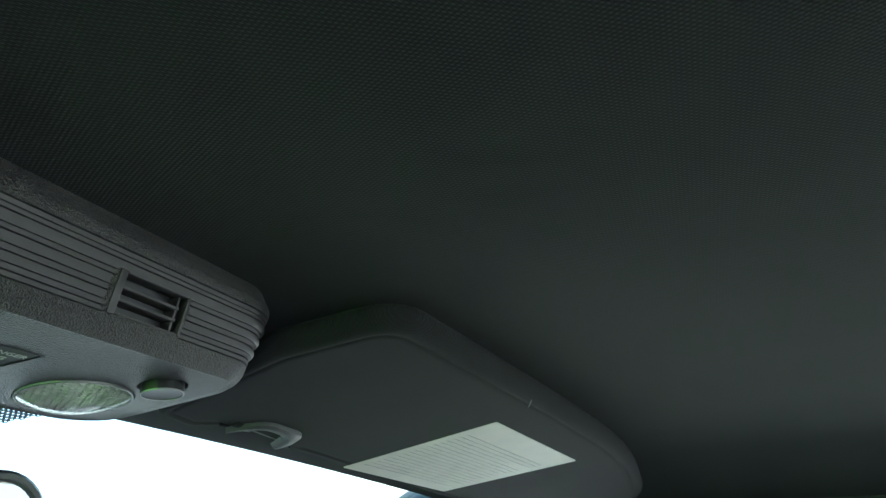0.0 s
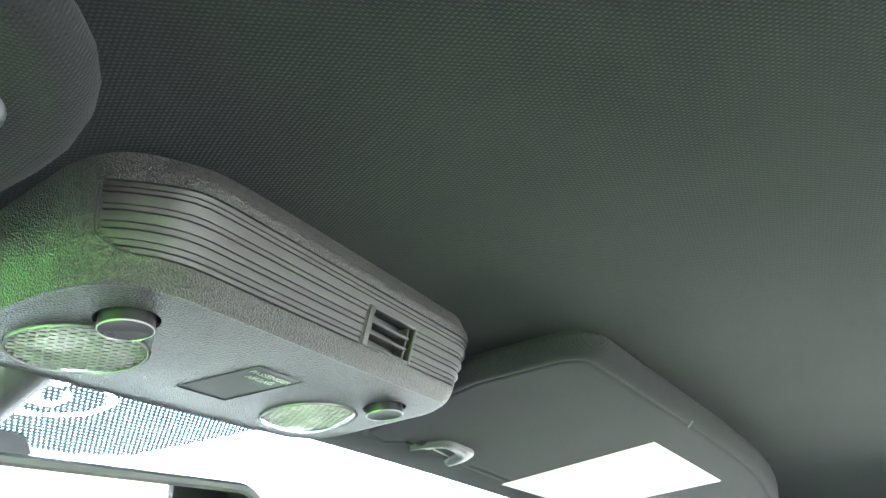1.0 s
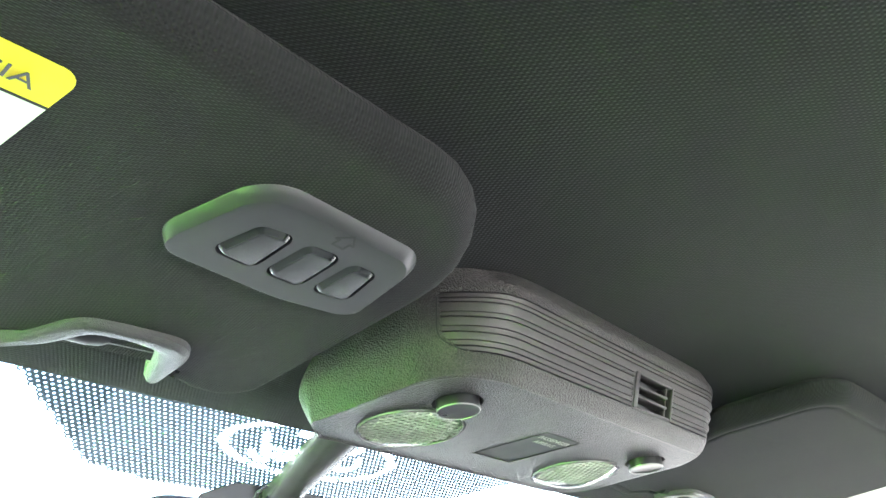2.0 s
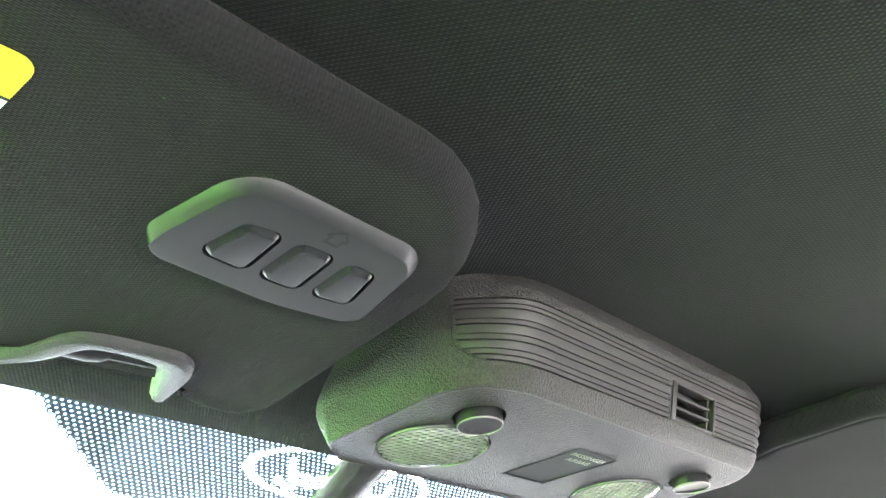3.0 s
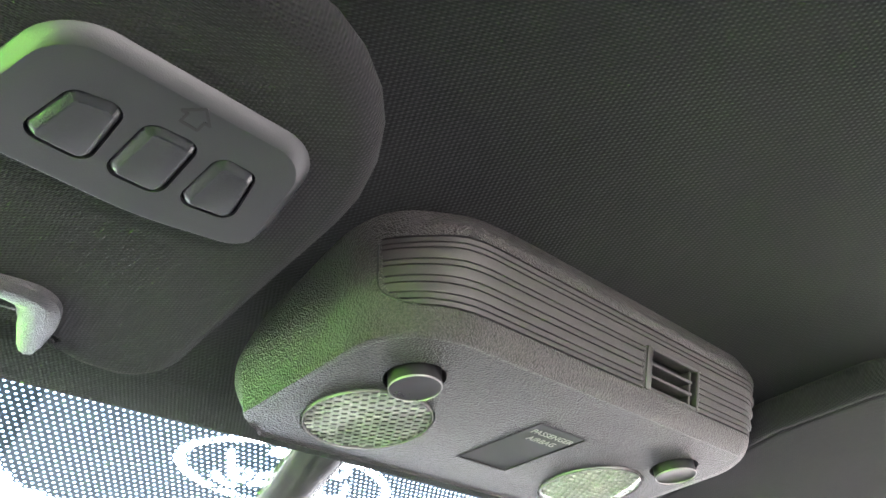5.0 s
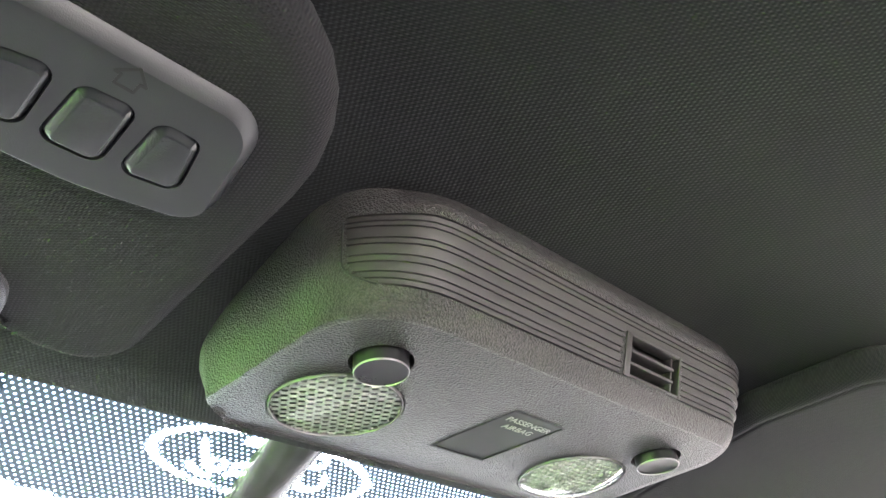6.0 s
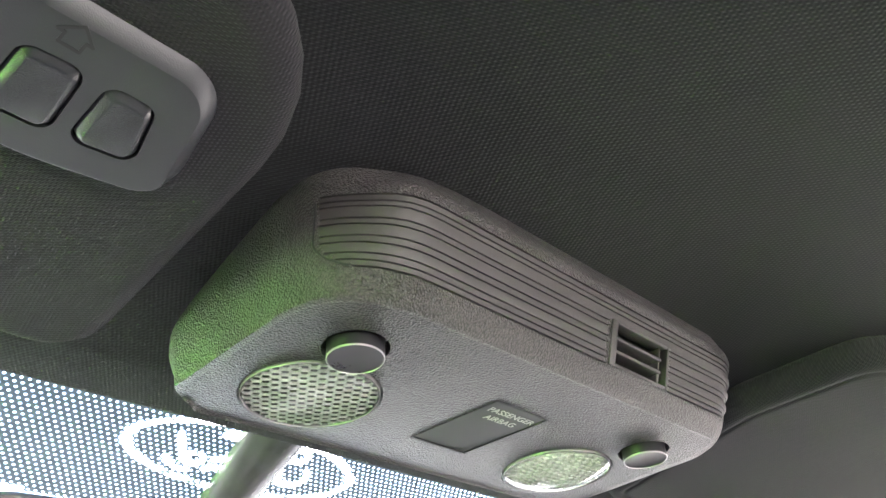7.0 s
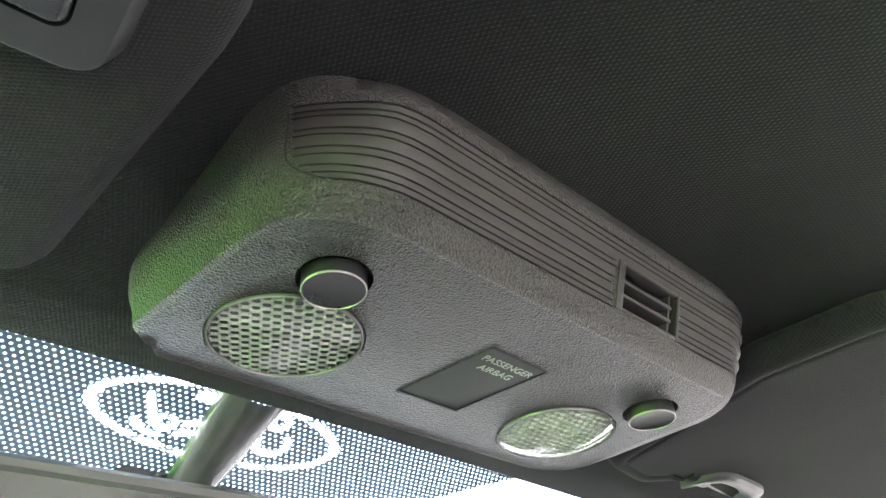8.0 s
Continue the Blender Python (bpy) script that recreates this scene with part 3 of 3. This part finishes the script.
def visor(name, plane, outline, thick, label, group, welt=0.0):
    """A padded visor. plane(x, y) is the height of its lower face; outline runs round it."""
    ob = thing(name, (outline[0][0], outline[0][1], plane(*outline[0][:2])), label, "sun visor", group)
    pts = rounded(outline, 7)
    lv = ((0.0165, 0.0), (0.0145, 0.0001), (0.0136, 0.4 * welt), (0.0126, welt), (0.0117, welt), (0.0104, 0.0), (0.0080, -0.0002), (0.0055, 0.0006), (0.0032, 0.0024), (0.0014, 0.0052), (0.0003, 0.0090), (0.0, 0.0118), (0.0010, 0.0145), (0.005, 0.0172), (0.012, thick - 0.001), (0.018, thick))
    b = bmesh.new()
    rr = []
    for inset, up in lv:
        rr.append([((p - w * inset).x, (p - w * inset).y, plane(*(p - w * inset)) + up) for p, w in pts])
    loft(b, rr, caps=(False, True))
    bmesh.ops.triangle_fill(b, use_beauty=True, edges=[e for e in b.edges if e.is_boundary], normal=(0, 0, -1))
    under(part("body", b, VISOR_CLOTH, None, "", 50), ob)
    return ob


def plane_l(x, y):
    return 1.1687 - 0.18 * (y + 0.017) + 0.06 * (x + 0.211)


def plane_r(x, y):
    return 1.169 - 0.20 * (y + 0.020) - 0.085 * (x - 0.27)


out_l = [(-0.1605, 0.0392, 0.022), (-0.1500, -0.1440, 0.060), (-0.32, -0.1520, 0.10), (-0.60, -0.160, 0.04), (-0.62, 0.012, 0.04), (-0.283, 0.020, 0.004), (-0.264, -0.006, 0.006), (-0.217, -0.006, 0.003), (-0.2125, 0.0250, 0.003), (-0.196, 0.0335, 0.02)]
out_l.reverse()
VL = visor("sun_visor", plane_l, out_l, 0.020, "dark grey fabric sun visor with garage-door buttons, folded up", "sun visors")
out_r = [(0.143, -0.078, 0.030), (0.158, -0.157, 0.036), (0.40, -0.1850, 0.20), (0.60, -0.2015, 0.9), (0.84, -0.170, 0.07), (0.84, -0.02, 0.05), (0.45, 0.008, 0.3), (0.285, 0.0180, 0.004), (0.278, -0.002, 0.005), (0.236, -0.003, 0.006), (0.2165, 0.0215, 0.006), (0.200, 0.0365, 0.014), (0.158, 0.0335, 0.018)]
VR = visor("sun_visor", plane_r, out_r, 0.020, "grey fabric sun visor with a paper warning label, folded up", "sun visors", 0.0009)


def bezel(plane, path, parent):
    """The moulded edging round the notch that holds the visor's rod."""
    b = bmesh.new()
    lp = []
    for i, (x, y, w) in enumerate(path):
        d = (Vector(path[min(i + 1, len(path) - 1)][:2]) - Vector(path[max(0, i - 1)][:2])).normalized()
        s = Vector((-d.y, d.x))
        ring = []
        for a, h in ((-1, 0.004), (-0.95, -0.001), (-0.6, -0.0032), (0.0, -0.0038), (0.5, -0.0028), (0.9, -0.0002), (1, 0.004), (0.9, 0.014), (-0.9, 0.014)):
            q = Vector((x, y)) + s * (a * w)
            ring.append((q.x, q.y, plane(x, y) + h))
        lp.append(ring)
    loft(b, lp, caps=(True, True))
    return under(part("notch_edging", b, EDGING, None, "moulded grey plastic edging"), parent)


def curve_through(pts, n=6):
    """A soft path through points (Catmull-Rom)."""
    out = []
    P = [pts[0], *pts, pts[-1]]
    for i in range(1, len(P) - 2):
        for k in range(n):
            t = k / n
            out.append(tuple(0.5 * (2 * b + (c - a) * t + (2 * a - 5 * b + 4 * c - d) * t * t + (3 * b - a - 3 * c + d) * t ** 3) for a, b, c, d in zip(P[i - 1], P[i], P[i + 1], P[i + 2])))
    out.append(tuple(pts[-1]))
    return out


bez_l = curve_through([(-0.2800, 0.0180, 0.003), (-0.2680, 0.0080, 0.0055), (-0.2590, -0.0050, 0.0066), (-0.2510, -0.0086, 0.0055), (-0.2370, -0.0086, 0.0058), (-0.2230, -0.0050, 0.0082), (-0.2178, 0.0045, 0.0076), (-0.2155, 0.0180, 0.0052), (-0.2150, 0.0235, 0.0040)])
bez_r = curve_through([(0.2190, 0.0160, 0.0026), (0.2250, 0.0045, 0.0045), (0.2345, -0.0050, 0.0068), (0.2500, -0.0075, 0.0066), (0.2660, -0.0055, 0.0088), (0.2725, 0.0040, 0.0086), (0.2740, 0.0140, 0.0060)])
for pl, path, v, x0, x1, ry in ((plane_l, bez_l, VL, -0.2660, -0.2200, 0.0035), (plane_r, bez_r, VR, 0.215, 0.275, 0.0075)):
    bezel(pl, path, v)
    b = bmesh.new()
    xs = [x0, x0 + 0.014, x0 + 0.019, x0 + 0.022, x1]
    tube(b, [(x, ry, pl(x, ry) + 0.0040) for x in xs], [0.0060, 0.0064, 0.0058, 0.0042, 0.0042], 14)
    under(part("rod", b, DARK, None, "dark pivot rod"), v)

# garage-door opener panel
pts = rounded([(-0.2130, -0.0640, 0.10), (-0.2698, -0.0724, 0.011), (-0.2538, -0.1192, 0.018), (-0.1782, -0.1124, 0.016), (-0.1745, -0.0662, 0.012)], 9)


def plane_p(x, y):
    return plane_l(x, y) - 0.0042


b = bmesh.new()
rr = []
for inset, up in ((0.0, 0.0082), (0.0, 0.0043), (0.0002, 0.0038), (0.0030, 0.0005), (0.0035, 0.0001), (0.0042, 0.0), (0.009, 0.0)):
    row = []
    for p, w in pts:
        q = p - w * inset * (1.0 - 0.6 * smooth(0.0, 0.7, w.y))
        row.append((q.x, q.y, plane_p(*q) + up))
    rr.append(row)
loft(b, rr)
KEY_CORNERS = [[(-0.2501, -0.0788), (-0.2433, -0.0991), (-0.2290, -0.1003), (-0.2309, -0.0760)],
        [(-0.2275, -0.0759), (-0.2240, -0.0990), (-0.2084, -0.0983), (-0.2099, -0.0741)],
        [(-0.2060, -0.0744), (-0.2034, -0.0978), (-0.1903, -0.0961), (-0.1876, -0.0748)]]
KEY_CORNERS = [[(x - 0.0007, y - 0.0021) for x, y in kq] for kq in KEY_CORNERS]
edges = [e for e in b.edges if e.is_boundary and min(v.co.z - plane_p(v.co.x, v.co.y) for v in e.verts) < 0.001]
for kq in KEY_CORNERS:
    h = [p for p, w in rounded([(x, y, 0.0045) for x, y in kq], 6)]
    low = [b.verts.new((p.x, p.y, plane_p(*p))) for p in h]
    high = [b.verts.new((p.x, p.y, plane_p(*p) + 0.004)) for p in h]
    for i in range(len(h)):
        j = (i + 1) % len(h)
        edges.append(b.edges.new((low[i], low[j])))
        b.faces.new((low[i], low[j], high[j], high[i]))
bmesh.ops.triangle_fill(b, use_beauty=True, edges=edges, normal=(0, 0, -1))
opener = under(part("opener_panel", b, PANEL, None, "satin grey panel with three buttons", 18), VL)
for kq in KEY_CORNERS:
    b = bmesh.new()
    ring = rounded([(x, y, 0.0044) for x, y in kq], 6)
    rr = []
    for inset, up in ((0.0003, 0.0035), (0.0003, 0.0011), (0.0006, 0.0008), (0.0026, -0.0009), (0.0030, -0.0011), (0.0034, -0.00115)):
        row = []
        for p, w in ring:
            q = p - w * (inset if inset < 0.002 else inset * (0.80 + 0.30 * smooth(0.3, 1.0, -w.x)))
            row.append((q.x, q.y, plane_p(*q) + up))
        rr.append(row)
    loft(b, rr, caps=(False, True))
    part("button", b, KEY, opener, "", 22)
b = bmesh.new()


def stroke(b, a, c, w, plane, up):
    a, c = Vector(a), Vector(c)
    d = (c - a).normalized() * w
    s = Vector((-d.y, d.x))
    q = [a - d * 0.5 + s, a - d * 0.5 - s, c + d * 0.5 - s, c + d * 0.5 + s]
    lo = [b.verts.new((p.x, p.y, plane(p.x, p.y) + up)) for p in q]
    hi = [b.verts.new((p.x, p.y, plane(p.x, p.y) + up + 0.0002)) for p in q]
    b.faces.new(lo)
    b.faces.new(hi)
    for i in range(4):
        b.faces.new((lo[i], lo[(i + 1) % 4], hi[(i + 1) % 4], hi[i]))


HO = Vector((-0.2152, -0.1086))
hx, hy = Vector((0.0042, 0.0006)), Vector((0.0006, -0.0040))
house = [(-1.0, -0.1), (0.05, 0.95), (1.0, -0.1), (0.6, -0.1), (0.6, -0.9), (-0.6, -0.9), (-0.6, -0.1)]
hp = [HO + hx * a + hy * c for a, c in house]
for a, c in zip(hp, hp[1:] + hp[:1]):
    stroke(b, a, c, 0.00042, plane_p, -0.00015)
part("house_symbol", b, BLACKINK, opener)

# yellow and white warning label
LX, LY = Vector((1.0, 0.035)).normalized(), Vector((-0.19, 1.0)).normalized()
LO = Vector((-0.3105, -0.1238))


def label_piece(name, corners, material, parent, plane, up):
    b = bmesh.new()
    ring = rounded([(x, y, r) for (x, y), r in corners], 5)
    rr = [[(p.x, p.y, plane(*p) + up + h) for p, w in ring] for h in (0.0003, 0.0)]
    loft(b, rr, caps=(True, True))
    return under(part(name, b, material), parent)


def at_l(u, v):
    q = LO - LX * u + LY * v
    return (q.x, q.y)


label_piece("warning_label", [(at_l(0, 0), 0.0045), (at_l(0.12, 0), 0.0045), (at_l(0.12, 0.0150), 0.0003), (at_l(0, 0.0150), 0.0003)], YELLOW, VL, plane_l, -0.0003)
label_piece("warning_label", [(at_l(0, 0.0155), 0.0003), (at_l(0.12, 0.0155), 0.0003), (at_l(0.12, 0.070), 0.0045), (at_l(0, 0.070), 0.0045)], WHITE, VL, plane_l, -0.0003)
label_piece("label_line", [(at_l(0, 0.0148), 0.0001), (at_l(0.12, 0.0148), 0.0001), (at_l(0.12, 0.0157), 0.0001), (at_l(0, 0.0157), 0.0001)], BLACKINK, VL, plane_l, -0.0004)
q = at_l(0.0135, 0.0108)
turn = Matrix.Rotation(math.atan2(LX.y, LX.x), 4, 'Z') @ Matrix.Rotation(math.pi, 4, 'X')
ob = letters("lettering", "CIA", 0.0088, Matrix.Translation((q[0], q[1], plane_l(*q) - 0.0005)) @ turn, BLACKINK, None)
under(ob, VL)

# paper label on the passenger's visor
PA, PB, PC, PD = (0.3715, -0.1345), (0.553, -0.1525), (0.531, -0.0130), (0.368, 0.0110)
label_piece("paper_label", [(PA, 0.002), (PB, 0.002), (PC, 0.002), (PD, 0.002)], PAPER, VR, plane_r, -0.0004)


def on_paper(u, v):
    a = Vector(PA) * (1 - u) + Vector(PB) * u
    c = Vector(PD) * (1 - u) + Vector(PC) * u
    return a * (1 - v) + c * v


for k in range(17):
    v = 0.22 + 0.042 * k
    b = bmesh.new()
    stroke(b, on_paper(0.06, v), on_paper(0.94 - 0.25 * random.random() * (k % 4 == 3), v), 0.0008, plane_r, -0.0007)
    under(part("print_line", b, GREYINK), VR)

b = bmesh.new()
stroke(b, (0.3600, -0.1665), (0.3470, -0.1735), 0.00035, plane_r, -0.0003)
under(part("scuff_mark", b, SCUFF, None, "short pale scuff"), VR)

# ---- windscreen print ----


def print_z(x, y):
    return 1.258 - 0.5 * y - 0.0015


P = 0.0040
SL = math.sqrt(1.25)
OVC, OVA, OVB, OVW = (-0.0245, 0.1578), 0.0768, 0.0266, 0.0046


RINGS = [(-0.0555, 0.1640, 0.0052, 0.0044, 0.0034, 0, 360), (-0.0585, 0.1640, 0.0135, 0.0092, 0.0034, 70, 178), (0.0037, 0.1446, 0.0060, 0.0052, 0.0036, 0, 360), (0.0086, 0.1602, 0.0100, 0.0088, 0.0038, -40, 205)]
STROKES = [((-0.0715, 0.1500), (-0.0610, 0.1665), 0.0022), ((-0.0480, 0.1416), (-0.0390, 0.1422), 0.0026), ((-0.0455, 0.1615), (-0.0375, 0.1590), 0.0020), ((-0.0460, 0.1700), (-0.0370, 0.1660), 0.0018)]


def in_mark(x, y):
    """Inside one of the clear marks of the print."""
    u, v = (x - OVC[0]), (y - OVC[1])
    r = math.hypot(u / (OVA - OVW / 2), v / (OVB - OVW / 2.6))
    if abs(r - 1) < 0.035:
        return True
    for cx, cy, ra, rb, w, a0, a1 in RINGS:
        u, v = (x - cx) / ra, (y - cy) / rb
        if abs(math.hypot(u, v) - 1) * ra < w * 0.5 and (math.degrees(math.atan2(v, u)) - a0) % 360 <= a1 - a0:
            return True
    for a, c, w in STROKES:
        a, c, p = Vector(a), Vector(c), Vector((x, y))
        k = max(0.0, min(1.0, (p - a).dot(c - a) / (c - a).length_squared))
        if (a + (c - a) * k - p).length < w:
            return True
    return False


verts, faces = [], []
ny = int((0.214 - 0.118) * SL / (P * 0.866))
for j in range(ny + 1):
    y = 0.118 + j * P * 0.866 / SL
    f = (y - 0.141) / 0.070
    xl, xr = -0.2390 + 0.078 * f, 0.1930 - 0.095 * f
    if f > 0.86:
        xl += 0.03 * ((f - 0.86) / 0.14) ** 2
        xr -= 0.03 * ((f - 0.86) / 0.14) ** 2
    for i in range(-70, 70):
        x = (i + 0.5 * (j % 2)) * P
        if not xl < x < xr or in_mark(x, y):
            continue
        n0 = len(verts)
        for rr_, hexa in ((1, True), (0, False)):
            for kk in range(12):
                a = math.pi / 6 * kk + math.pi / 6
                if hexa:
                    rad = P / 2 / math.cos((a + math.pi / 6) % (math.pi / 3) - math.pi / 6) * 1.002
                    a2 = a
                else:
                    rad, a2 = 0.00088, a
                px, pv = rad * math.cos(a2), rad * math.sin(a2)
                yy = y + pv / SL
                verts.append((x + px, yy, print_z(x, yy)))
        for kk in range(12):
            l = (kk + 1) % 12
            faces.append((n0 + kk, n0 + l, n0 + 12 + l, n0 + 12 + kk))
me = bpy.data.meshes.new("dotted_print")
me.from_pydata(verts, [], faces)
me.materials.append(FRIT)
tagged(new("dotted_print", me), "dark blue-grey dotted shade print on the windscreen", "shade band", kind="stuff")


def flat_ring(b, cx, cy, ra, rb, w, a0=0.0, a1=360.0, n=64, up=-0.0006):
    """A band of an ellipse that lies on the glass."""
    lp = []
    for k in range(n + 1):
        a = radians(a0 + (a1 - a0) * k / n)
        row = []
        for s in (-1, 1):
            x, y = cx + (ra + s * w / 2) * math.cos(a), cy + (rb + s * w / 2 / SL) * math.sin(a)
            row.append((x, y, print_z(x, y) + up))
        lp.append(row)
    loft(b, lp, closed=False)


MARK = thing("windscreen_mark", (OVC[0], OVC[1], print_z(*OVC)), "clear oval mark in the windscreen's shade band, filled with translucent white", "mark")
b = bmesh.new()
flat_ring(b, *OVC, OVA - OVW / 2, OVB - OVW / 2 / SL, OVW)
under(part("oval", b, CLEARMARK), MARK)
for cx, cy, ra, rb, w, a0, a1 in RINGS:
    b = bmesh.new()
    flat_ring(b, cx, cy, ra, rb, w, a0, a1, 32, -0.0009)
    under(part("curved_stroke", b, CLEARMARK), MARK)
for a, c, w in STROKES:
    b = bmesh.new()
    stroke(b, a, c, w, print_z, -0.0009)
    under(part("stroke", b, CLEARMARK), MARK)

# solid print patch, wiring cover and rear-view mirror
MIR = thing("rear_view_mirror", (-0.016, 0.21, 1.148), "grey framed rear-view mirror on a windscreen mount", "mirror")
b = bmesh.new()
ring = rounded([(-0.078, 0.2165, 0.004), (-0.060, 0.1990, 0.012), (0.020, 0.1990, 0.012), (0.038, 0.2165, 0.004), (0.030, 0.262, 0.01), (-0.070, 0.262, 0.01)], 5)
loft(b, [[(p.x, p.y, print_z(*p) - h) for p, w in ring] for h in (0.0008, 0.0014)], caps=(True, True))
tagged(part("print_patch", b, DARK), "solid dark print patch behind the mirror mount", "print patch", kind="structure")
b = bmesh.new()
lp = []
for k in range(15):
    s = k / 14
    y = 0.122 + 0.092 * s
    x = -0.0215 + 0.0015 * s
    w = 0.0205 - 0.0070 * s
    row = []
    for a in range(13):
        th = math.pi * a / 12
        q = (x - w * math.cos(th) * 1.0, y, print_z(x, y) - 0.0005 - (0.013 + 0.004 * s) * math.sin(th) ** 0.8)
        row.append(q)
    lp.append(row)
loft(b, lp, closed=False)
under(part("wiring_cover", b, GLOSSY, None, "dark plastic wiring cover"), MIR)
b = bmesh.new()
tube(b, [(-0.040, 0.190, 1.156), (-0.045, 0.194, 1.150), (-0.043, 0.200, 1.145), (-0.036, 0.201, 1.144), (-0.033, 0.197, 1.149)], 0.0016, 8)
under(part("wire", b, TRIM), MIR)
b = bmesh.new()
lathe(b, Vector((-0.018, 0.212, 1.150)), [(0.018, 0.0), (0.017, 0.012), (0.010, 0.022), (0.008, 0.11)], 24, Vector((0.15, -0.85, -0.45)))
under(part("mount", b, DARK), MIR)
FACE = look((0.015, 0.088, 1.0945), (-0.10, -0.91, 1.0465)).to_3x3()
CEN = Vector((0.015, 0.088, 1.0945))
ring = rounded([(-0.118, -0.034, 0.026), (0.200, -0.034, 0.026), (0.200, 0.032, 0.030), (-0.118, 0.032, 0.030)], 8)
b = bmesh.new()
rr = []
for inset, back in ((0.0070, -0.001), (0.0050, -0.0035), (0.0020, -0.0040), (0.0, -0.0015), (0.0, 0.006), (0.006, 0.016), (0.018, 0.026)):
    rr.append([CEN + FACE @ Vector(((p - w * inset).x, (p - w * inset).y + 0.003 * (1 - ((p.x) / 0.16) ** 2), back)) for p, w in ring])
loft(b, rr, caps=(False, True))
under(part("housing", b, HOUSING, None, "grey plastic mirror housing"), MIR)
b = bmesh.new()
b.faces.new([b.verts.new(CEN + FACE @ Vector(((p - w * 0.0068).x, (p - w * 0.0068).y + 0.003 * (1 - ((p.x) / 0.16) ** 2), -0.0012))) for p, w in ring])
under(part("mirror_glass", b, MIRROR), MIR)
